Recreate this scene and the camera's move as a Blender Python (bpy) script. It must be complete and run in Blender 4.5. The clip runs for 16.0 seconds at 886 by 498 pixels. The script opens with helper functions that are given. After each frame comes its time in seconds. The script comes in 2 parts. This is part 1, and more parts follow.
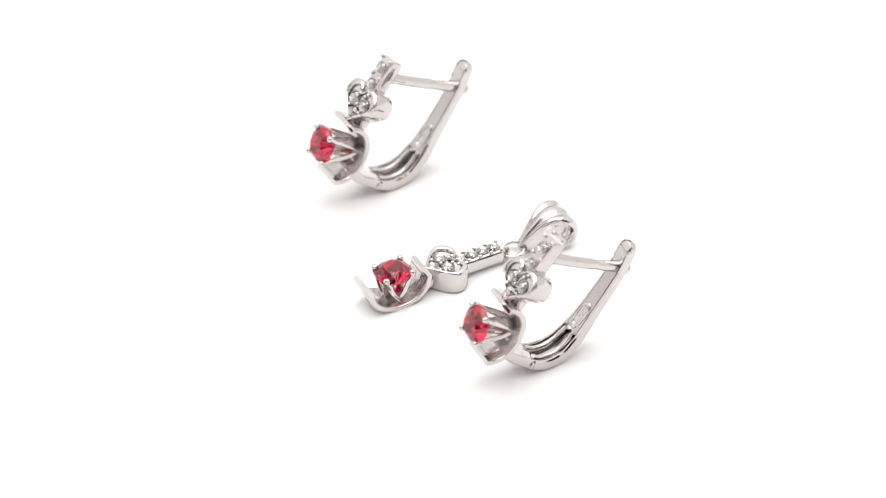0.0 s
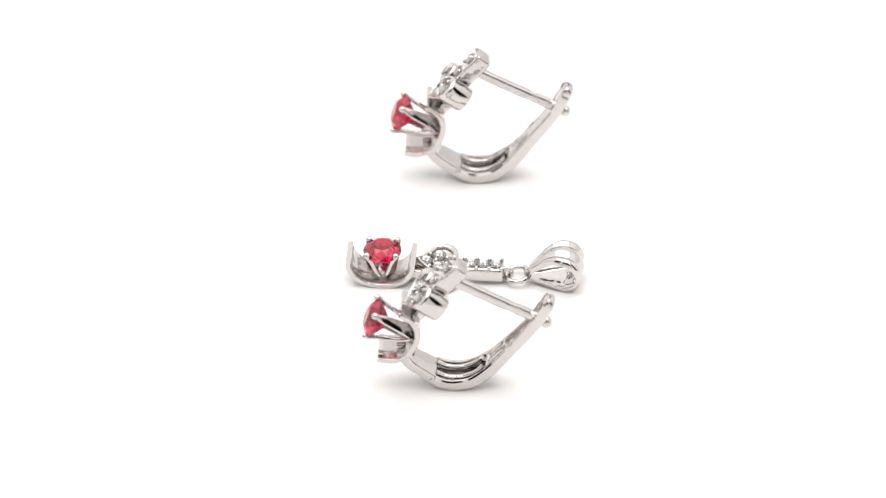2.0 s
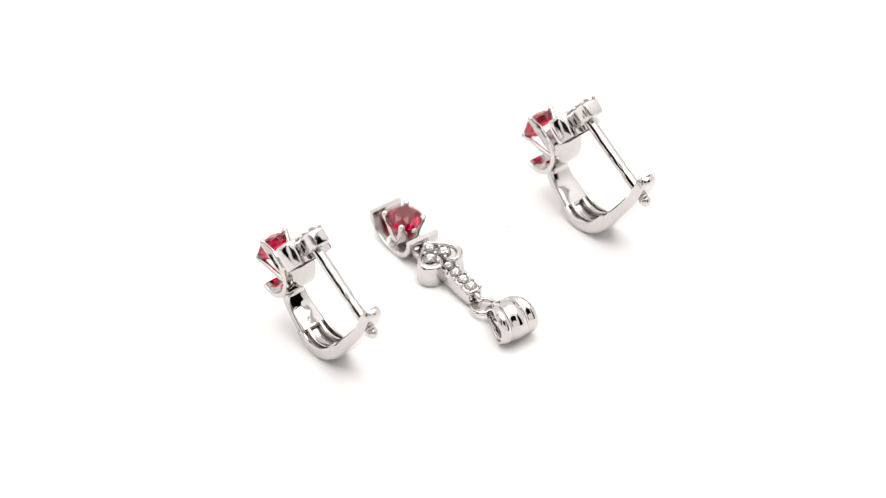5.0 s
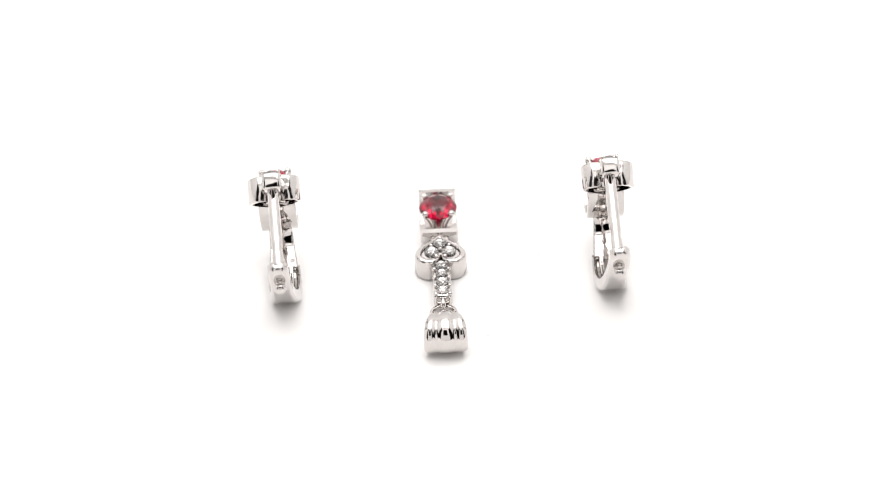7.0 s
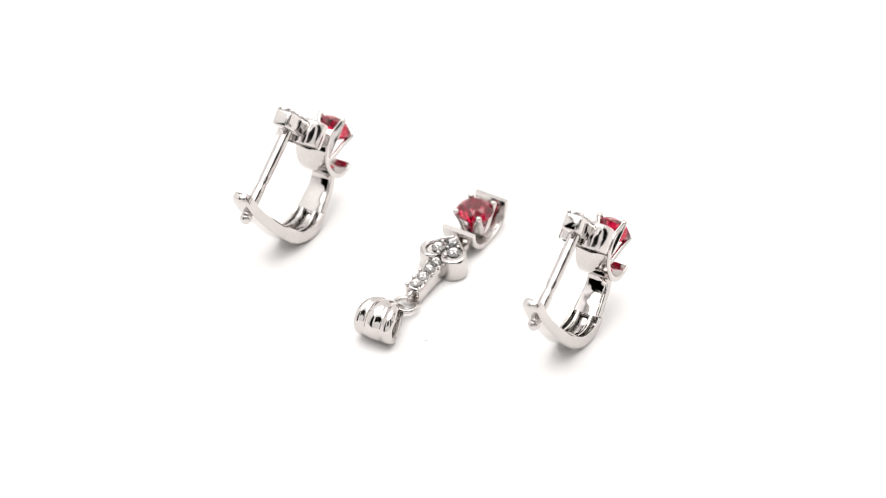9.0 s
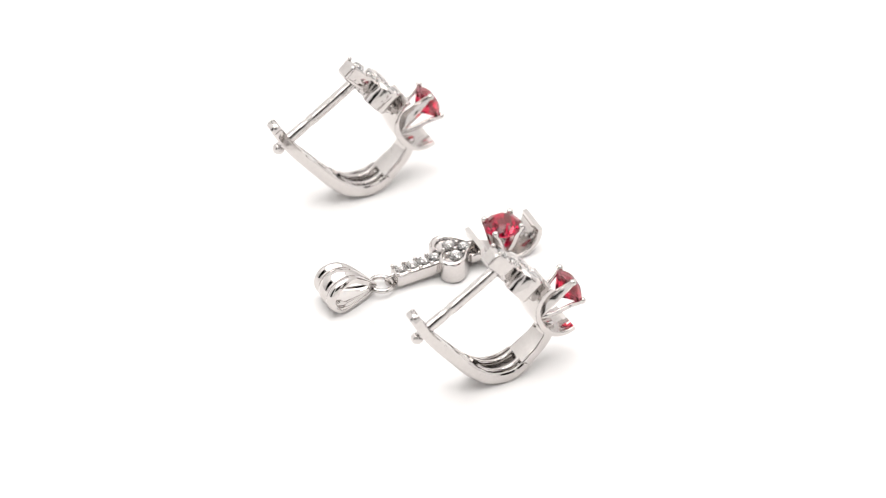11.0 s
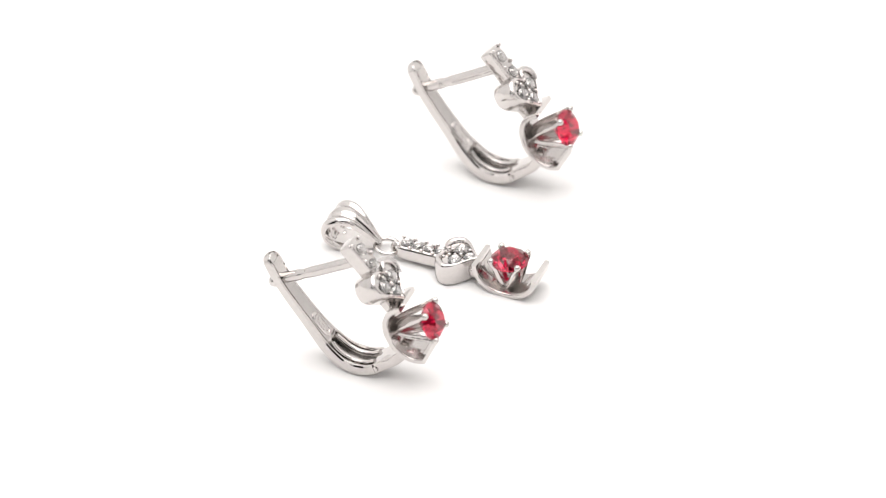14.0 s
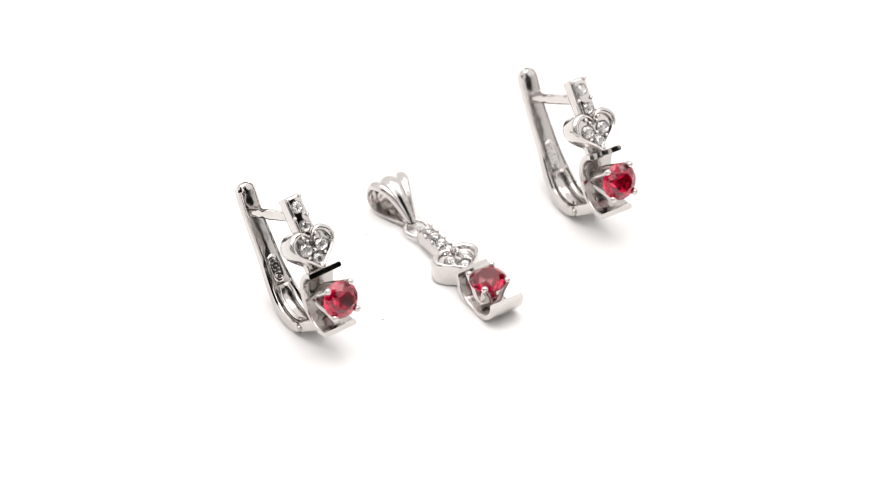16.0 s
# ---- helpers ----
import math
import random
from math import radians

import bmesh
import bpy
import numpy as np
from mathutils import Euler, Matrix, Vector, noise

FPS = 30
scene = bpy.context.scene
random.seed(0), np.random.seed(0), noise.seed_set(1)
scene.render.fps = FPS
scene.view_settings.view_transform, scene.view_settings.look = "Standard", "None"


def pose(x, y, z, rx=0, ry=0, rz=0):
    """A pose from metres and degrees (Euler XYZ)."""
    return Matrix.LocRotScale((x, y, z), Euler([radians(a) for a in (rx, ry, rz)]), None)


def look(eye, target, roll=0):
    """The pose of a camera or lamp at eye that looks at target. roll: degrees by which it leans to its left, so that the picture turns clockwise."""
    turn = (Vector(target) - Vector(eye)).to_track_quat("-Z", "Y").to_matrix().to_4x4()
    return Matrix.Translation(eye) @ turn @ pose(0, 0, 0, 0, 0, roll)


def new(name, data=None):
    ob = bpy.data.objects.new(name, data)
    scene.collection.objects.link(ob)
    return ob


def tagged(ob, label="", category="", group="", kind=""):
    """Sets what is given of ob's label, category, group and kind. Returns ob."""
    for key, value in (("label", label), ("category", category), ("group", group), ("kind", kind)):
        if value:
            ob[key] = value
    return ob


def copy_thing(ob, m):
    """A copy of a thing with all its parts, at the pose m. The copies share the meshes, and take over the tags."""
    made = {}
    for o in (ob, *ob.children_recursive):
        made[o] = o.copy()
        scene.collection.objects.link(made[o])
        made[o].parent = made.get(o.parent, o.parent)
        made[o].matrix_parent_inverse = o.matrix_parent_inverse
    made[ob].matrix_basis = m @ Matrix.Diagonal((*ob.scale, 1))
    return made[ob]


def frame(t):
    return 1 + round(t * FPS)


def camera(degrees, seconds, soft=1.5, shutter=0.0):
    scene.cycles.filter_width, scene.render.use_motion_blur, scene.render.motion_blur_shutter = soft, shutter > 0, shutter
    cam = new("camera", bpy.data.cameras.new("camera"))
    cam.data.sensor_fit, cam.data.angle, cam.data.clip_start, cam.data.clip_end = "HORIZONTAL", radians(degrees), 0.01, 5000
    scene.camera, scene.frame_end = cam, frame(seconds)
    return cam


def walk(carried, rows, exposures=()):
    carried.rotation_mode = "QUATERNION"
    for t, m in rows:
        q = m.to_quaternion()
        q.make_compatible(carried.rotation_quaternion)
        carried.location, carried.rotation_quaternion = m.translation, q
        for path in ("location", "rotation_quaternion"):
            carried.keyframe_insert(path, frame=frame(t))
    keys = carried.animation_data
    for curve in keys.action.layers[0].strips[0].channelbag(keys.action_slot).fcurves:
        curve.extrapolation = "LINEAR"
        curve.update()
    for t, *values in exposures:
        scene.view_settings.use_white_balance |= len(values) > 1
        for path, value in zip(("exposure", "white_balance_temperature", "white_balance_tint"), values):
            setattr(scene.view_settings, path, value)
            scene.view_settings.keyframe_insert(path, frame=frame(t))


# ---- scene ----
# Camera: a long lens on a tripod, still, looking down at a slowly turning display plate.
cam = camera(9.87, 16.0, soft=0.9)
EYE = (-0.00047, -0.41682, 0.34501)
AIM = (-0.00047, 0.01245, -0.00677)
walk(cam, [(0.0, look(EYE, AIM, -1.8)), (16.0, look(EYE, AIM, -1.8))])
cam.data.dof.use_dof = True
cam.data.dof.focus_distance = 0.533
cam.data.dof.aperture_fstop = 26.0

# The plate's turn, in degrees, at half-second steps outside the two unseen stretches.
TURN_T = [0, 0.5, 1, 1.5, 2, 2.5, 3, 3.5, 4, 6.5, 7, 7.5, 8, 8.5, 9, 11.5, 12, 12.5, 13, 13.5, 14, 14.5, 15, 15.5, 16]
TURN_A = [0, -8.11, -16.22, -24.35, -32.52, -40.75, -49.05, -57.41, -65.78, -107.67, -116.06, -124.46, -132.88,
          -141.29, -149.69, -191.59, -199.91, -208.18, -216.42, -224.65, -232.94, -241.26, -249.55, -257.83, -266.11]


def turned(t):
    return Matrix.Rotation(radians(float(np.interp(t, TURN_T, TURN_A))), 4, "Z")


# ---- light: an added, unseen white tent lit from above, open towards the camera, in a dim room ----
world = bpy.data.worlds.new("world")
scene.world = world
world.use_nodes = True
world.node_tree.nodes["Background"].inputs[0].default_value = (0.9, 0.95, 1.0, 1)
world.node_tree.nodes["Background"].inputs[1].default_value = 0.02


def area_lamp(name, eye, target, sx, sy, watts, colour):
    data = bpy.data.lights.new(name, "AREA")
    data.shape, data.size, data.size_y, data.energy, data.color = "RECTANGLE", sx, sy, watts, colour
    ob = new(name, data)
    ob.matrix_world = look(eye, target)
    return ob


area_lamp("tent_ceiling_light", (0, 0.02, 0.585), (0, 0.02, 0), 0.70, 0.54, 3.7, (1.0, 0.978, 0.962))


# ---- materials ----
def material(name):
    m = bpy.data.materials.new(name)
    m.use_nodes = True
    return m, m.node_tree, m.node_tree.nodes["Principled BSDF"]


def link_noise(tree, scale, detail=4.0):
    tex = tree.nodes.new("ShaderNodeTexNoise")
    co = tree.nodes.new("ShaderNodeTexCoord")
    tex.inputs["Scale"].default_value, tex.inputs["Detail"].default_value = scale, detail
    tree.links.new(co.outputs["Object"], tex.inputs["Vector"])
    return tex


def ramp(tree, source, stops):
    r = tree.nodes.new("ShaderNodeValToRGB")
    while len(r.color_ramp.elements) < len(stops):
        r.color_ramp.elements.new(0.5)
    for e, (p, c) in zip(r.color_ramp.elements, stops):
        e.position, e.color = p, (*c, 1)
    tree.links.new(source, r.inputs[0])
    return r


def metal(name, colour, rough, wavy):
    m, tree, b = material(name)
    b.inputs["Metallic"].default_value = 1.0
    fine = link_noise(tree, 2600)
    broad = link_noise(tree, 420, 2)
    c = ramp(tree, fine.outputs[0], [(0.3, [v * 0.93 for v in colour]), (0.7, colour)])
    tree.links.new(c.outputs[0], b.inputs["Base Color"])
    r = ramp(tree, broad.outputs[0], [(0.3, (rough * 0.6,) * 3), (0.75, (rough * 1.5,) * 3)])
    tree.links.new(r.outputs[0], b.inputs["Roughness"])
    bump = tree.nodes.new("ShaderNodeBump")
    bump.inputs["Strength"].default_value = wavy
    bump.inputs["Distance"].default_value = 0.0003
    tree.links.new(broad.outputs[0], bump.inputs["Height"])
    tree.links.new(bump.outputs[0], b.inputs["Normal"])
    return m


SILVER = metal("polished_rhodium_silver", (0.62, 0.59, 0.574), 0.06, 0.34)
CAST = metal("cast_silver", (0.63, 0.60, 0.584), 0.12, 0.55)
# darker base colour stands in for the dim reflection inside the lever
DIMMED = metal("dimmed_inner_silver", (0.52, 0.495, 0.48), 0.15, 0.5)
LINING = metal("rough_cast_silver", (0.52, 0.49, 0.475), 0.20, 1.0)


def stone(name, colour, ior, rough, clear=1.0):
    m, tree, b = material(name)
    tex = link_noise(tree, 900, 3)
    c = ramp(tree, tex.outputs[0], [(0.35, [v * 0.8 for v in colour]), (0.65, colour)])
    tree.links.new(c.outputs[0], b.inputs["Base Color"])
    b.inputs["Transmission Weight"].default_value = clear
    b.inputs["IOR"].default_value = ior
    b.inputs["Roughness"].default_value = rough
    return m


RUBY = stone("red_cut_stone", (0.62, 0.004, 0.045), 1.68, 0.04)
CRYSTAL = stone("clear_cut_stone", (0.99, 0.99, 0.99), 2.2, 0.0, 0.93)


def plain(name, colour, rough, scale, spread, bump_by=0.0):
    m, tree, b = material(name)
    tex = link_noise(tree, scale, 6)
    c = ramp(tree, tex.outputs[0], [(0.3, [v * (1 - spread) for v in colour]), (0.7, colour)])
    tree.links.new(c.outputs[0], b.inputs["Base Color"])
    b.inputs["Roughness"].default_value = rough
    if bump_by:
        bump = tree.nodes.new("ShaderNodeBump")
        bump.inputs["Strength"].default_value, bump.inputs["Distance"].default_value = bump_by, 0.0002
        tree.links.new(tex.outputs[0], bump.inputs["Height"])
        tree.links.new(bump.outputs[0], b.inputs["Normal"])
    return m


PLATE = plain("matt_white_plate", (0.86, 0.85, 0.845), 0.55, 240, 0.015, 0.05)
TENT = plain("white_tent_cloth", (0.86, 0.86, 0.86), 0.8, 60, 0.03)
ROOM = plain("grey_room_paint", (0.12, 0.115, 0.11), 0.8, 6, 0.1)
LINT = plain("grey_lint", (0.55, 0.53, 0.52), 0.9, 3000, 0.2)

MM = Matrix.Scale(0.001, 4)


def finish(name, bm, mat, m=Matrix.Identity(4), angle=35, mm=True):
    """A mesh object from a bmesh drawn in millimetres; edges sharper than the angle stay crisp."""
    bm.transform((MM if mm else Matrix.Identity(4)) @ m)
    bmesh.ops.recalc_face_normals(bm, faces=bm.faces[:])
    me = bpy.data.meshes.new(name)
    bm.to_mesh(me)
    bm.free()
    me.materials.append(mat)
    if angle:
        me.shade_smooth()
        me.set_sharp_from_angle(angle=radians(angle))
    return new(name, me)


def part(name, bm, mat, parent, label="", m=Matrix.Identity(4), angle=35):
    ob = finish(name, bm, mat, m, angle)
    ob.parent = parent
    if label:
        tagged(ob, label)
    return ob


def shared(name, ob, parent, m):
    """Another part on an existing part's mesh, moved by m in millimetres."""
    twin = new(name, ob.data)
    twin.parent = parent
    m = m.copy()
    m.translation = m.translation * 0.001
    twin.matrix_basis = m
    return twin


# ---- shape tools, all in millimetres ----
def rounded(w, t, r, steps=3):
    """A rounded rectangle, w by t."""
    pts = []
    for cx, cy, a0 in ((1, 1, 0), (-1, 1, 90), (-1, -1, 180), (1, -1, 270)):
        for i in range(steps + 1):
            a = radians(a0 + 90 * i / steps)
            pts.append((cx * (w / 2 - r) + r * math.cos(a), cy * (t / 2 - r) + r * math.sin(a)))
    return pts


def round_section(r, n=14):
    return [(r * math.cos(2 * math.pi * i / n), r * math.sin(2 * math.pi * i / n)) for i in range(n)]


def smooth_path(points, n):
    """A Catmull-Rom curve through points of any dimension."""
    p = np.array(points, float)
    p = np.vstack([2 * p[0] - p[1], p, 2 * p[-1] - p[-2]])
    out = []
    for i in range(1, len(p) - 2):
        for k in range(n):
            s = k / n
            a, b, c, d = p[i - 1:i + 3]
            out.append(0.5 * (2 * b + (c - a) * s + (2 * a - 5 * b + 4 * c - d) * s * s + (3 * b - a - 3 * c + d) * s ** 3))
    out.append(p[-2])
    return np.array(out)


def sweep(bm, path, sections, side=Vector((0, 1, 0)), closed=False):
    """Skin a tube along a 3D path; each section is a list of (across, out) offsets, across along side."""
    rings, n = [], len(path)
    for i, p in enumerate(path):
        a = path[(i - 1) % n] if closed or i else path[0]
        b = path[(i + 1) % n] if closed or i < n - 1 else path[-1]
        tangent = (Vector(b) - Vector(a)).normalized()
        across = (Vector(side) - tangent * tangent.dot(Vector(side))).normalized()
        out = tangent.cross(across)
        sec = sections[i] if isinstance(sections[0][0], (tuple, list)) else sections
        rings.append([bm.verts.new(Vector(p) + across * u + out * v) for u, v in sec])
    k = len(rings[0])
    for i in range(n if closed else n - 1):
        r0, r1 = rings[i], rings[(i + 1) % n]
        for j in range(k):
            bm.faces.new((r0[j], r0[(j + 1) % k], r1[(j + 1) % k], r1[j]))
    if not closed:
        bm.faces.new(rings[0])
        bm.faces.new(rings[-1])
    return bm


def ball(bm, centre, r, seg=12, squash=1.0):
    m = Matrix.Translation(centre) @ Matrix.Diagonal((1, 1, squash, 1))
    bmesh.ops.create_uvsphere(bm, u_segments=seg, v_segments=seg // 2 + 2, radius=r, matrix=m)
    return bm


def block(bm, x0, x1, y0, y1, z0, z1, bevel=0.12):
    made = bmesh.ops.create_cube(bm, size=1, matrix=Matrix.LocRotScale(((x0 + x1) / 2, (y0 + y1) / 2, (z0 + z1) / 2), None,
                                                                         (x1 - x0, y1 - y0, z1 - z0)))
    if bevel:
        edges = {e for v in made["verts"] for e in v.link_edges}
        bmesh.ops.bevel(bm, geom=list(edges), offset=bevel, segments=3, affect="EDGES", profile=0.6)
    return bm


def cut_stone(r, crown=0.30, table=0.56, deep=0.80, n=8):
    """A round faceted stone with its girdle at z = 0."""
    bm = bmesh.new()
    turn = math.pi / n

    def ring(rad, z, count, off):
        return [bm.verts.new((rad * math.cos(2 * math.pi * i / count + off), rad * math.sin(2 * math.pi * i / count + off), z)) for i in range(count)]
    t = ring(r * table, r * crown, n, 0)
    s = ring(r * 0.82, r * crown * 0.55, n, turn)
    g = ring(r, r * 0.02, 2 * n, 0)
    h = ring(r, -r * 0.05, 2 * n, 0)
    q = ring(r * 0.55, -r * deep * 0.5, n, turn)
    c = bm.verts.new((0, 0, -r * deep))
    bm.faces.new(t)
    for i in range(n):
        j = (i + 1) % n
        bm.faces.new((t[i], s[i], t[j]))
        bm.faces.new((s[i], g[2 * i], g[2 * i + 1]))
        bm.faces.new((s[i], g[2 * i + 1], g[(2 * i + 2) % (2 * n)]))
        bm.faces.new((t[j], s[i], g[(2 * i + 2) % (2 * n)], s[j]))
        bm.faces.new((h[2 * i], q[i], h[2 * i + 1]))
        bm.faces.new((h[2 * i + 1], q[i], h[(2 * i + 2) % (2 * n)]))
        bm.faces.new((q[i], c, q[j], h[(2 * i + 2) % (2 * n)]))
    for i in range(2 * n):
        j = (i + 1) % (2 * n)
        bm.faces.new((g[i], h[i], h[j], g[j]))
    return bm


def heart_outline(tip, cleft, lobe, half, n=40):
    """Heart with its tip at u = 0 and its lobes towards +u."""
    pts = []
    for i in range(n):
        a = 2 * math.pi * i / n
        x = 16 * math.sin(a) ** 3
        y = 13 * math.cos(a) - 5 * math.cos(2 * a) - 2 * math.cos(3 * a) - math.cos(4 * a)
        u = (y + 17.0) / 29.0
        pts.append((u * lobe, x / 16 * half * (1 + 0.22 * (1 - u) * u * 2)))
    return pts


# ---- the pieces shared by the ear jewels and the pendant; axes: u along, v across, n out of the face ----
CRADLE_HALF, CRADLE_DEEP, STRIP = 3.28, 2.68, 3.9


def cradle(parent, m, up, out, tip):
    """A strip bent into a U, its two cut ends standing up as bright bars, with the claws and the red stone in it."""
    path = []
    for i in range(33):
        a = math.pi * i / 32
        c, s = math.cos(a), math.sin(a)
        path.append((-(CRADLE_HALF + (tip if c > 0 else 0)) * math.copysign(abs(c) ** 0.94, c), 0, -CRADLE_DEEP * abs(s) - 0.12))
    path = [(path[0][0] - 0.02, 0, 0.1)] + path + [(path[-1][0] + 0.02, 0, 0.1)]
    bm = sweep(bmesh.new(), path, rounded(STRIP, 0.56, 0.15))
    part("cradle", bm, SILVER, parent, "polished silver strip bent into a cradle", m, 40)
    # the rougher inner face of the strip
    mid = tip / -2
    lining = [(mid + (x - mid) * (1 - 0.27 / CRADLE_HALF), 0, z * (1 - 0.27 / CRADLE_DEEP)) for x, y, z in path[2:-2]]
    part("cradle_lining", sweep(bmesh.new(), lining, rounded(STRIP - 0.3, 0.1, 0.03)), LINING, parent, "rough cast inner face of the cradle", m, 40)
    # claws: flat blades rising from the middle of the cradle
    for su in (-1, 1):
        for sv in (-1, 1):
            foot, tip = Vector((su * 0.35, sv * 0.35, -CRADLE_DEEP + 0.1)), Vector((up + su * 1.55, sv * 1.42, 0.78 + out))
            line = smooth_path([foot, foot.lerp(tip, 0.35) + Vector((su * 0.1, sv * 0.1, -0.1)), foot.lerp(tip, 0.75), tip], 5)
            side = Vector((-sv, su, 0)).normalized()
            secs = [rounded(1.7 - 1.1 * i / (len(line) - 1), 0.5, 0.16) for i in range(len(line))]
            bm = sweep(bmesh.new(), line, secs, side)
            ball(bm, tip + Vector((-su * 0.04, -sv * 0.04, 0.12)), 0.39)
            part("claw", bm, CAST, parent, "", m, 50)
    gem = cut_stone(2.02, 0.42, 0.52, 0.9)
    part("gem", gem, RUBY, parent, "round faceted deep red stone", m @ Matrix.Translation((up, 0, 0.6 + out)), 0)


def heart(parent, m, small, low, lobe=4.7):
    """A hollow heart-shaped box with a raised rim and three clear stones; its tip at the origin."""
    half = 2.5
    line = heart_outline(0, 4.0, lobe, half)
    mid = Vector((2.5, 0))
    bm = bmesh.new()

    def ring(scale, z):
        out = []
        for u, v in line:
            d = Vector((u, v)) - mid
            p = mid + d * scale
            out.append(bm.verts.new((p.x, p.y, z)))
        return out
    rings = [ring(0.86, low), ring(0.97, low), ring(1.0, low + 0.15), ring(1.0, 0.12), ring(0.985, 0.32), ring(0.94, 0.46), ring(0.87, 0.52), ring(0.8, 0.46), ring(0.75, 0.3), ring(0.73, 0.06)]
    for r0, r1 in zip(rings, rings[1:]):
        for j in range(len(r0)):
            bm.faces.new((r0[j], r0[(j + 1) % len(r0)], r1[(j + 1) % len(r0)], r1[j]))
    bm.faces.new(rings[-1])
    inner = ring(0.84, -0.5)
    for j in range(len(inner)):
        k = (j + 1) % len(inner)
        bm.faces.new((rings[0][j], inner[j], inner[k], rings[0][k]))
    bm.faces.new(inner)
    part("heart_box", bm, CAST, parent, "hollow silver heart with a raised rim", m, 40)
    for u, v in ((1.5, 0.0), (2.85, 0.92), (2.85, -0.92)):
        shared("clear_stone", small, parent, m @ Matrix.Translation((u, v, 0.2)) @ Matrix.Rotation(u + v, 4, "Z") @ Matrix.Scale(1.16, 4))
    for u, v in ((2.55, 0.0), (1.95, 0.95), (1.95, -0.95), (3.7, 0.45), (3.7, -0.45), (0.8, 0.0)):
        part("bead", ball(bmesh.new(), (u, v, 0.26), 0.22, 10), SILVER, parent, "", m, 60)


def stone_bar(parent, m, u0, u1, count, small, low):
    """A narrow block with a row of clear stones held by beads."""
    bm = block(bmesh.new(), u0, u1, -0.98, 0.98, low, -0.02, 0.42)
    part("stone_bar", bm, SILVER, parent, "", m, 40)
    step = (u1 - u0 - 0.5) / count
    for i in range(count):
        u = u0 + 0.25 + step * (i + 0.5)
        shared("clear_stone", small, parent, m @ Matrix.Translation((u, 0, 0.08)) @ Matrix.Rotation(0.3 * i, 4, "Z") @ Matrix.Scale(1.02, 4))
    for i in range(count + 1):
        for v in (-0.72, 0.72):
            u = min(max(u0 + 0.25 + step * i, u0 + 0.25), u1 - 0.25)
            part("bead", ball(bmesh.new(), (u, v * 1.05, 0.06), 0.24, 10), SILVER, parent, "", m, 60)


def frame_at(origin, lean):
    """The pose of a face whose foot is at origin and which leans back by that many degrees."""
    s, c = math.sin(radians(lean)), math.cos(radians(lean))
    m = Matrix(((s, 0, -c, origin[0]), (0, 1, 0, origin[1]), (c, 0, s, origin[2]), (0, 0, 0, 1)))
    return m


def small_stone():
    bm = cut_stone(0.66, 0.42, 0.5, 0.55, 6)
    ob = finish("clear_stone", bm, CRYSTAL, angle=0)
    return ob


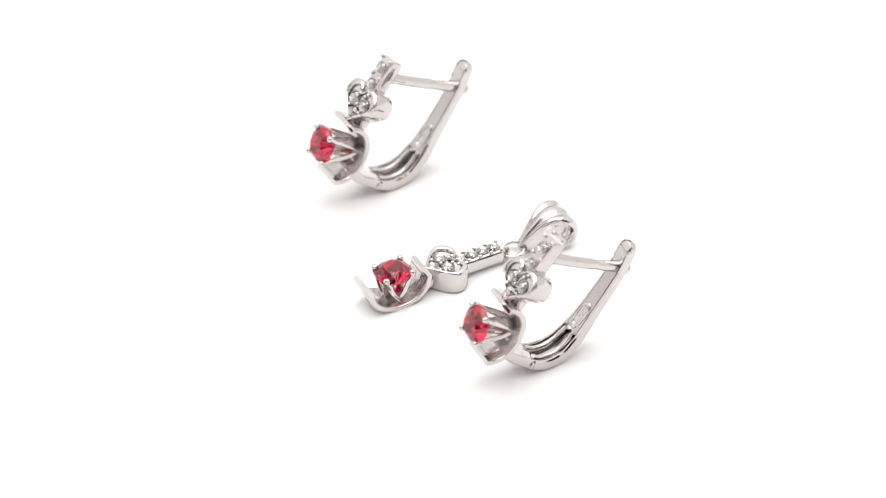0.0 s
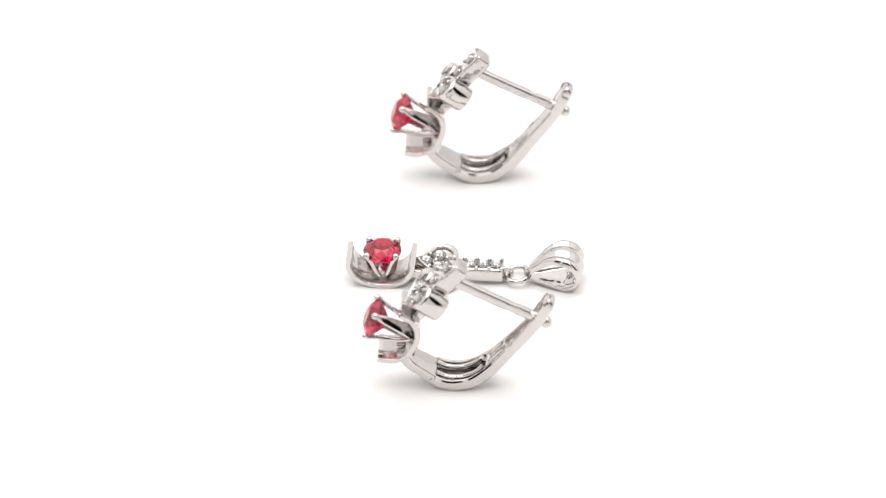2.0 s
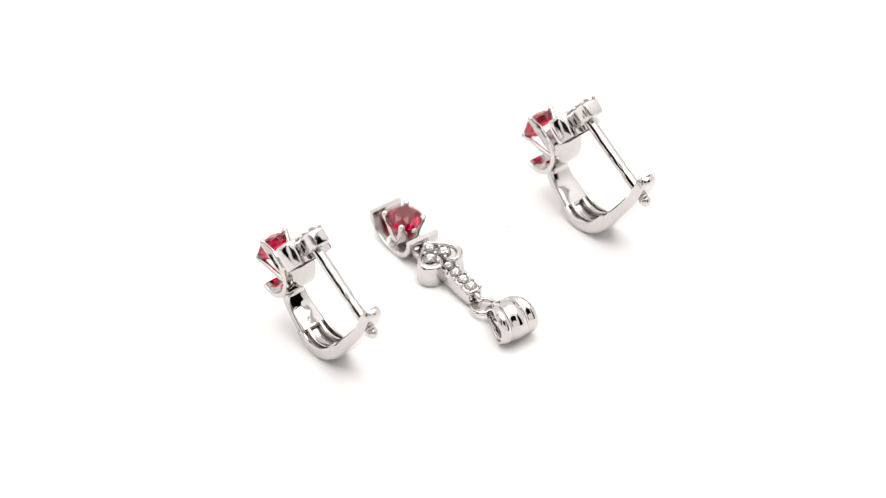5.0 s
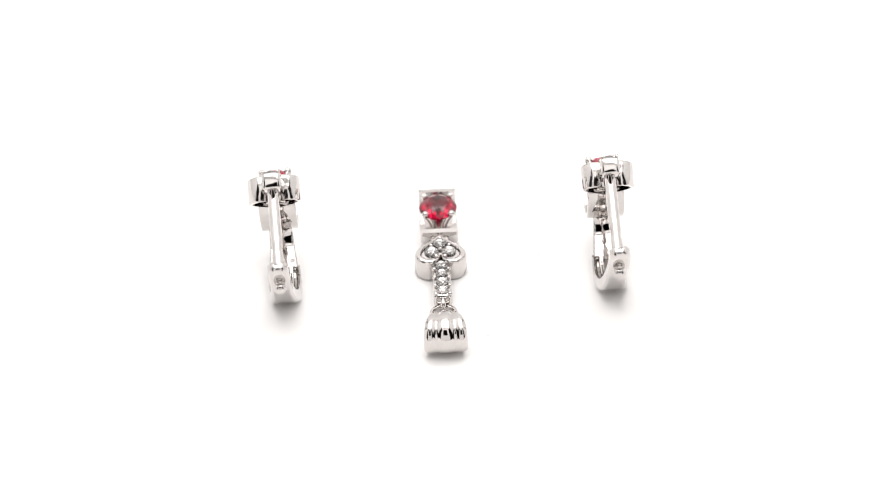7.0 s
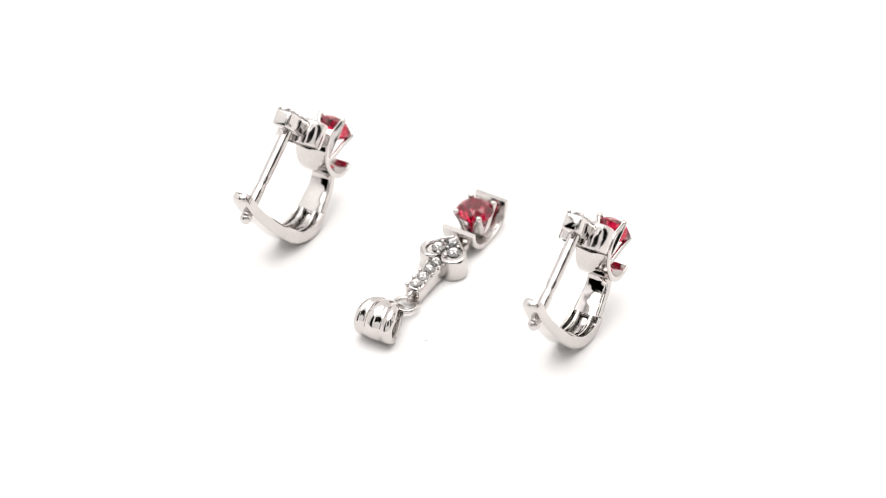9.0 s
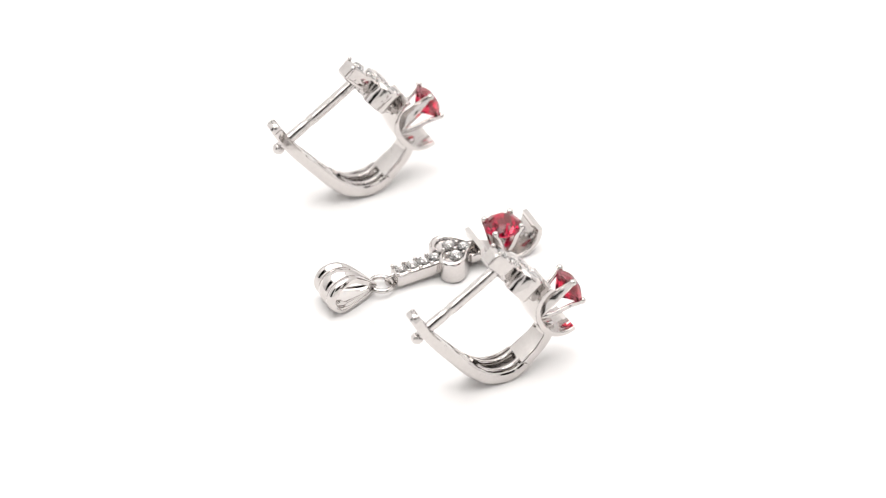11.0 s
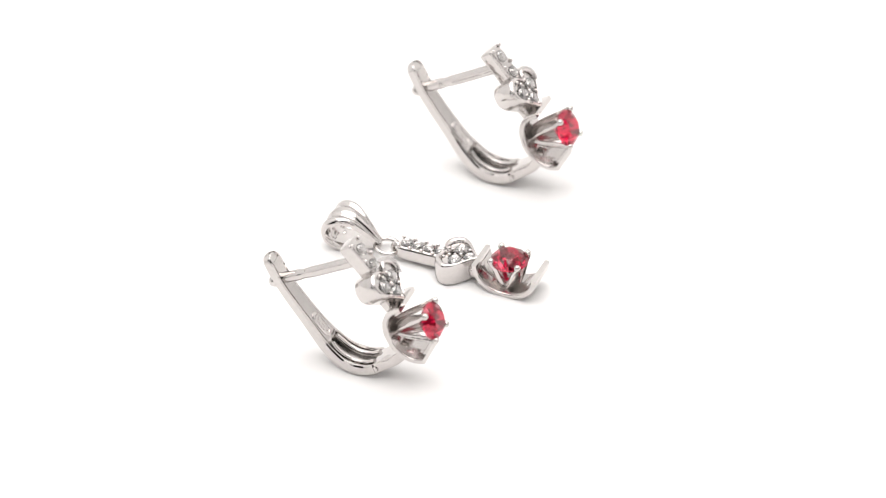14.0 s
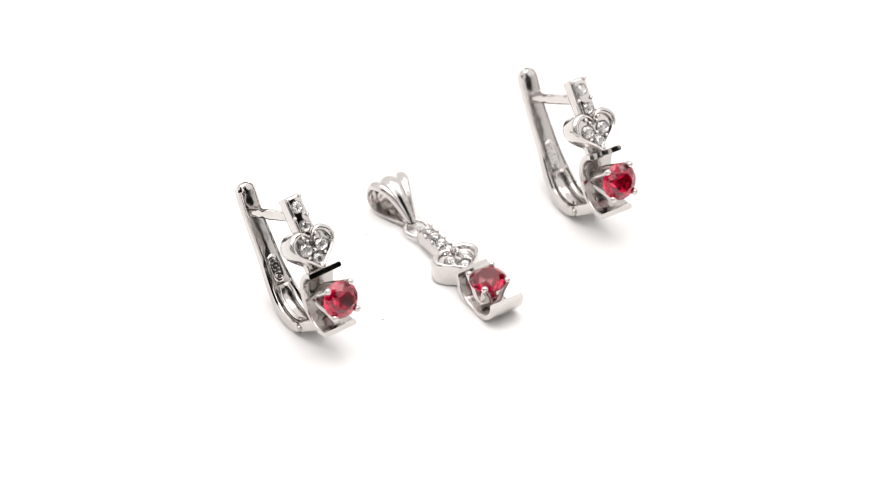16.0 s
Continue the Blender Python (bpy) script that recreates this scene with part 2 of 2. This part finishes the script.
def ear_jewel():
    thing = new("earring")
    small = small_stone()
    low = frame_at((1.27, 0, 7.5), 21.4)
    high = frame_at((2.75, 0, 10.55), 39.6)
    heart_at = high @ Matrix.Translation((-0.4, 0, -0.15))
    cradle(thing, low, 0.4, 1.35, 0.0)
    heart(thing, heart_at, small, -2.2, 4.95)
    stone_bar(thing, high, 3.5, 8.2, 2, small, -1.85)
    # the neck that joins heart and cradle
    part("neck", block(bmesh.new(), -0.6, 1.6, -1.1, 1.1, -2.1, -1.1, 0.25), SILVER, thing, "", high, 40)
    # the wire that goes through the ear
    line = smooth_path([(7.3, 0, 14.55), (8.5, 0, 13.8), (11.4, 0, 12.12), (13.3, 0, 11.08), (15.45, 0, 9.95), (16.2, 0, 9.6)], 6)
    secs = []
    for p in line:
        d = abs(p[0] - 13.6)
        r = 0.6 - 0.1 * math.exp(-(d / 0.35) ** 2)
        secs.append(round_section(r))
    part("ear_wire", sweep(bmesh.new(), [tuple(p) for p in line], secs), SILVER, thing, "straight polished ear wire", angle=50)
    # the lever: a channelled strip that sweeps up from the hinge
    pts = [(17.72, 12.38, 0.5, 0.5), (17.66, 12.26, 1.2, 0.85), (17.5, 11.95, 1.8, 1.05), (17.22, 11.4, 2.1, 1.15), (16.3, 9.5, 2.1, 1.15), (15.1, 7.6, 2.15, 1.2), (13.35, 5.2, 2.3, 1.25),
           (12.15, 3.6, 2.6, 1.3), (11.05, 2.4, 2.95, 1.35), (9.55, 1.28, 3.3, 1.35), (8.0, 0.88, 3.5, 1.36), (6.8, 0.98, 3.5, 1.28), (5.7, 1.45, 3.4, 1.15)]
    fine = smooth_path(pts, 5)

    def channel(w, t, depth):
        h, g = w / 2, t / 2
        b = 0.24
        rim = h * 0.76
        f = g - depth
        return [(h - b, -g), (h, -g + b), (h, g - b * 0.6), (h - b * 0.6, g), (rim + b * 0.4, g), (rim, g - b * 0.5), (rim - 0.06, f), (-rim + 0.06, f),
                (-rim, g - b * 0.5), (-rim - b * 0.4, g), (-h + b * 0.6, g), (-h, g - b * 0.6), (-h, -g + b), (-h + b, -g)]
    secs = []
    for i, p in enumerate(fine):
        deep = 0.08 + 0.5 * min(1, max(0.0, (i - 38) / 3))
        secs.append(channel(p[2], p[3], deep))
    # sections face inwards: flip the second axis where the sweep runs down the lever
    line = [(p[0], 0, p[1]) for p in fine]
    lever = part("lever", sweep(bmesh.new(), line, [[(a, LEVER_IN * b) for a, b in s] for s in secs]), SILVER, thing, "curved channelled silver lever, shut", angle=38)
    # the floor of the channel, darkened in colour for its dim reflection
    bed = range(14, len(fine) - 2)
    floor_secs = []
    for i in bed:
        w, t = fine[i][2], fine[i][3]
        f = t / 2 - 0.08 - 0.5 * min(1, max(0.0, (i - 38) / 3))
        floor_secs.append([(a, LEVER_IN * (b + f)) for a, b in rounded(w * 0.76 - 0.2, 0.08, 0.02)])
    part("channel_floor", sweep(bmesh.new(), [line[i] for i in bed], floor_secs), DIMMED, lever, "silver channel floor, its dim reflection put into the colour", angle=38)
    # two spring rails above the hinge
    for v in (-0.95, 0.95):
        rail = smooth_path([(10.75, v * 0.6, 2.95), (10.2, v * 0.8, 2.35), (9.35, v * 0.8, 1.75), (8.1, v * 0.8, 1.35), (6.9, v * 0.8, 1.45), (5.95, v * 0.8, 1.95)], 5)
        part("spring_rail", sweep(bmesh.new(), [tuple(p) for p in rail], rounded(0.5, 0.55, 0.18)), SILVER, lever, "", angle=45)
    # the catch below the wire's end
    line = smooth_path([(15.9, 0, 9.75), (16.6, 0, 9.35), (17.0, 0, 9.05)], 4)
    bm = sweep(bmesh.new(), [tuple(p) for p in line], round_section(0.5))
    ball(bm, (17.14, 0, 8.92), 0.66)
    part("catch", bm, SILVER, lever, "", angle=60)
    # a raised oval plate inside the lever with stamped marks too small to read
    def on_lever(k, lift):
        a, b = fine[k], fine[k + 1]
        t = Vector((b[0] - a[0], 0, b[1] - a[1])).normalized()
        inward = Vector((t.z, 0, -t.x))
        h = a[3] / 2 - 0.08 + lift
        return Matrix((Vector((t.x, 0, inward.x, a[0] + h * inward.x)), Vector((0, 1, 0, 0)), Vector((t.z, 0, inward.z, a[1] + h * inward.z)), Vector((0, 0, 0, 1))))
    oval = bmesh.new()
    rings = []
    for size, z in ((1.0, -0.15), (1.0, 0.1), (0.9, 0.19), (0.78, 0.19), (0.72, 0.11)):
        rings.append([oval.verts.new((1.55 * size * math.copysign(abs(math.cos(q)) ** 0.7, math.cos(q)), 0.66 * size * math.copysign(abs(math.sin(q)) ** 0.7, math.sin(q)), z))
                      for q in (2 * math.pi * (i + 0.5) / 28 for i in range(28))])
    for r0, r1 in zip(rings, rings[1:]):
        for i in range(28):
            oval.faces.new((r0[i], r0[(i + 1) % 28], r1[(i + 1) % 28], r1[i]))
    oval.faces.new(rings[0])
    oval.faces.new(rings[-1])
    plate_at = on_lever(33, 0.0)
    part("stamp_plate", oval, SILVER, lever, "raised oval plate with stamped marks", plate_at, 40)
    for u, v0, v1 in ((-0.95, -0.3, 0.3), (-0.62, -0.38, 0.05), (-0.6, 0.18, 0.38), (-0.22, -0.2, 0.4), (0.12, -0.4, -0.08), (0.15, 0.1, 0.36), (0.5, -0.36, 0.32), (0.88, -0.26, 0.02)):
        part("stamp_mark", block(bmesh.new(), u - 0.1, u + 0.1, v0, v1, 0.05, 0.21, 0.04), CAST, lever, "", plate_at, 30)
    # the front arm from the hinge up to the cradle
    arm = smooth_path([(5.6, 1.5, 3.0), (4.65, 2.2, 2.85), (3.45, 3.1, 2.6), (2.65, 4.2, 2.5), (2.5, 5.4, 2.4)], 5)
    part("front_arm", sweep(bmesh.new(), [(p[0], 0, p[1]) for p in arm], [rounded(p[2], 1.15, 0.25) for p in arm]), SILVER, thing, "", angle=40)
    bm = bmesh.new()
    line = [(5.65, -1.66, 1.45), (5.65, 1.66, 1.45)]
    sweep(bm, line, round_section(0.36), Vector((1, 0, 0)))
    part("hinge_pin", bm, SILVER, thing, "", angle=50)
    bpy.data.objects.remove(small)
    return tagged(thing, "silver lever-back earring with red stone and heart, standing on its curve", "earring", "pair of earrings")


LEVER_IN = -1


def pendant():
    thing = new("pendant")
    small = small_stone()
    cradle(thing, pose(0, 0, 3.0, 0, 0, 0), 0.0, 0.0, 0.2)
    high = Matrix.Translation((3.05, 0, 2.3)) @ Matrix.Rotation(radians(1.5), 4, "Y")
    heart(thing, high, small, -2.05, 4.95)
    stone_bar(thing, high, 4.0, 9.75, 4, small, -1.7)
    part("neck", block(bmesh.new(), -0.5, 1.2, -1.1, 1.1, -1.6, -0.5, 0.25), SILVER, thing, "", high, 40)
    # eyelet, jump ring and the folded bail
    def loop(name, centre, R, r, m, label=""):
        bm = bmesh.new()
        path = [(R * math.cos(2 * math.pi * i / 28), R * math.sin(2 * math.pi * i / 28), 0) for i in range(28)]
        sweep(bm, path, round_section(r, 10), Vector((0, 0, 1)), True)
        return part(name, bm, SILVER, thing, label, Matrix.Translation(centre) @ m, 60)
    loop("eyelet", (12.95, 0, 1.0), 0.6, 0.26, Matrix.Rotation(radians(90), 4, "X"))
    loop("jump_ring", (14.2, 0, 0.85), 1.25, 0.27, Matrix.Rotation(radians(-6), 4, "Y"), "small round silver jump ring")
    # bail: a teardrop of ridged sheet, wide at its far end and pinched at the ring
    outline = smooth_path([(15.0, 1.15, 0.9), (16.2, 2.4, 1.7), (17.7, 3.75, 2.9), (19.0, 4.15, 3.9), (20.3, 3.7, 4.4), (21.0, 2.5, 4.5), (20.75, 1.2, 4.45),
                           (19.6, 0.42, 4.0), (18.0, 0.36, 3.0), (16.4, 0.5, 1.8), (15.0, 0.8, 0.95)], 6)
    bm, rings = bmesh.new(), []
    outline = np.array([(15 + (x - 15) * 0.96, z * 0.97, w) for x, z, w in outline])
    for i, (x, z, w) in enumerate(outline):
        a = outline[max(i - 1, 0)]
        b = outline[min(i + 1, len(outline) - 1)]
        t = Vector((b[0] - a[0], 0, b[1] - a[1])).normalized()
        out = Vector((-t.z, 0, t.x))
        ring = []
        for layer in (0, 1):
            cols = range(25) if layer == 0 else range(24, -1, -1)
            for k in cols:
                s = k / 24 * 2 - 1
                lobe = math.cos(math.pi * s / 0.92) if abs(s) < 0.46 else math.sin(math.pi * (abs(s) - 0.46) / 0.6)
                ridge = 0.42 * (w / 4.5) * min(1.0, max(0.12, (z - 0.6) / 1.6)) * (abs(lobe) ** 0.8 - 0.5)
                edge = 0.12 * (1 - s * s) ** 0.5 if abs(s) < 1 else 0
                off = ridge + edge * 2 - (0.32 if layer else 0.0)
                ring.append(bm.verts.new(Vector((x, s * w / 2, z)) + out * off))
        rings.append(ring)
    for r0, r1 in zip(rings, rings[1:]):
        for j in range(len(r0)):
            k = (j + 1) % len(r0)
            bm.faces.new((r0[j], r0[k], r1[k], r1[j]))
    bm.faces.new(rings[0])
    bm.faces.new(rings[-1])
    part("bail", bm, SILVER, thing, "ridged teardrop silver bail", angle=50)
    bpy.data.objects.remove(small)
    return tagged(thing, "silver pendant with red stone, heart and stone-set bar, lying flat", "pendant")


# ---- the place ----
def slab(name, x0, x1, y0, y1, z0, z1, mat, label, category):
    bm = block(bmesh.new(), x0, x1, y0, y1, z0, z1, 0)
    ob = finish(name, bm, mat, angle=0, mm=False)
    return tagged(ob, label, category, kind="structure")


slab("ground", -3, 3, -3, 3, -0.03, 0, PLATE, "smooth matt white display surface", "table surface")
# unseen tent; the side cloths stop short of the front so silver reflects dark
slab("tent_wall_left", -0.41, -0.40, -0.20, 0.34, 0.001, 0.60, TENT, "unseen white cloth wall of a light tent, added to shape reflections", "tent wall")
slab("tent_wall_right", 0.40, 0.41, -0.20, 0.34, 0.001, 0.60, TENT, "unseen white cloth wall of a light tent, added to shape reflections", "tent wall")
slab("tent_wall_back", -0.41, 0.41, 0.343, 0.353, 0.001, 0.60, TENT, "unseen white cloth back wall of a light tent, added to shape reflections", "tent wall")
slab("tent_roof", -0.41, 0.41, -0.30, 0.353, 0.603, 0.613, TENT, "unseen white cloth roof of a light tent, added to shape reflections", "tent roof")
# added front cloth: free at both sides, lens opening; its gaps make dark reflections
bm_front = bmesh.new()
block(bm_front, -0.25, -0.13, -0.311, -0.301, 0.001, 0.50, 0)
block(bm_front, 0.13, 0.25, -0.311, -0.301, 0.001, 0.50, 0)
block(bm_front, -0.13, 0.13, -0.311, -0.301, 0.41, 0.50, 0)
block(bm_front, -0.13, 0.13, -0.311, -0.301, 0.001, 0.14, 0)
block(bm_front, -0.41, 0.41, -0.311, -0.301, 0.50, 0.60, 0)
tagged(finish("tent_wall_front", bm_front, TENT, angle=0, mm=False), "unseen white front cloth with a lens opening, added to shape reflections", "tent wall", kind="structure")
# unseen room added around the tent, dark to give the silver dim reflections
slab("wall_south", -3, 3, -2.06, -2.0, 0.001, 2.5, ROOM, "unseen grey painted room wall, added for dark reflections", "wall")
slab("wall_north", -3, 3, 2.0, 2.06, 0.001, 2.5, ROOM, "unseen grey painted room wall, added for dark reflections", "wall")
slab("wall_west", -2.06, -2.0, -1.99, 1.99, 0.001, 2.5, ROOM, "unseen grey painted room wall, added for dark reflections", "wall")
slab("wall_east", 2.0, 2.06, -1.99, 1.99, 0.001, 2.5, ROOM, "unseen grey painted room wall, added for dark reflections", "wall")
slab("ceiling", -3, 3, -3, 3, 2.51, 2.56, ROOM, "unseen grey painted room ceiling, added for dark reflections", "ceiling")

# ---- the things on the plate, at the start of the turn ----
PLACES = {"front": (0.00263, -0.01800, 27.8, 3.2, 1.2), "rear": (-0.01267, 0.01215, 29.8, 0.0, 0.3), "pendant": (-0.00571, -0.00377, 27.2, 0.0, 0.0)}


LIFT = {}


def rest(key):
    x, y, yaw, lean, pitch = PLACES[key]
    return pose(x, y, LIFT.get(key, 0), lean, pitch, yaw)


def lowest(thing, m):
    """How far the thing's lowest point lies above the plate at the pose m."""
    return min((m @ o.matrix_basis @ v.co).z for o in thing.children_recursive for v in o.data.vertices)


front_earring = ear_jewel()
for key in ("front", "rear"):
    LIFT[key] = -lowest(front_earring, rest(key))
front_earring.matrix_basis = rest("front")
rear_earring = copy_thing(front_earring, rest("rear"))
the_pendant = pendant()
the_pendant.matrix_basis = rest("pendant")


def lint(x, y, yaw, bend, length):
    """A tiny curled fibre lying on the plate."""
    line = smooth_path([(-length / 2, 0, 0.05), (-length / 5, bend, 0.07), (length / 5, bend * 0.4, 0.06), (length / 2, -bend, 0.05)], 4)
    ob = finish("lint", sweep(bmesh.new(), [tuple(p) for p in line], round_section(0.03, 6), Vector((0, 0, 1))), LINT)
    ob.matrix_basis = pose(x, y, 0, 0, 0, yaw)
    return tagged(ob, "tiny pale grey fibre of lint on the white plate", "lint", "specks of lint")


SPECKS = ((-0.0066, 0.0075, 80, 0.08, 0.6), (0.00765, 0.0081, 150, 0.15, 0.5))
specks = [lint(*v) for v in SPECKS]


def motions():
    steps = [i * 0.25 for i in range(65)]
    for thing, key in ((front_earring, "front"), (rear_earring, "rear"), (the_pendant, "pendant")):
        walk(thing, [(t, turned(t) @ rest(key)) for t in steps])
    for ob, (x, y, yaw, _, _) in zip(specks, SPECKS):
        walk(ob, [(t, turned(t) @ pose(x, y, 0, 0, 0, yaw)) for t in steps])


motions()
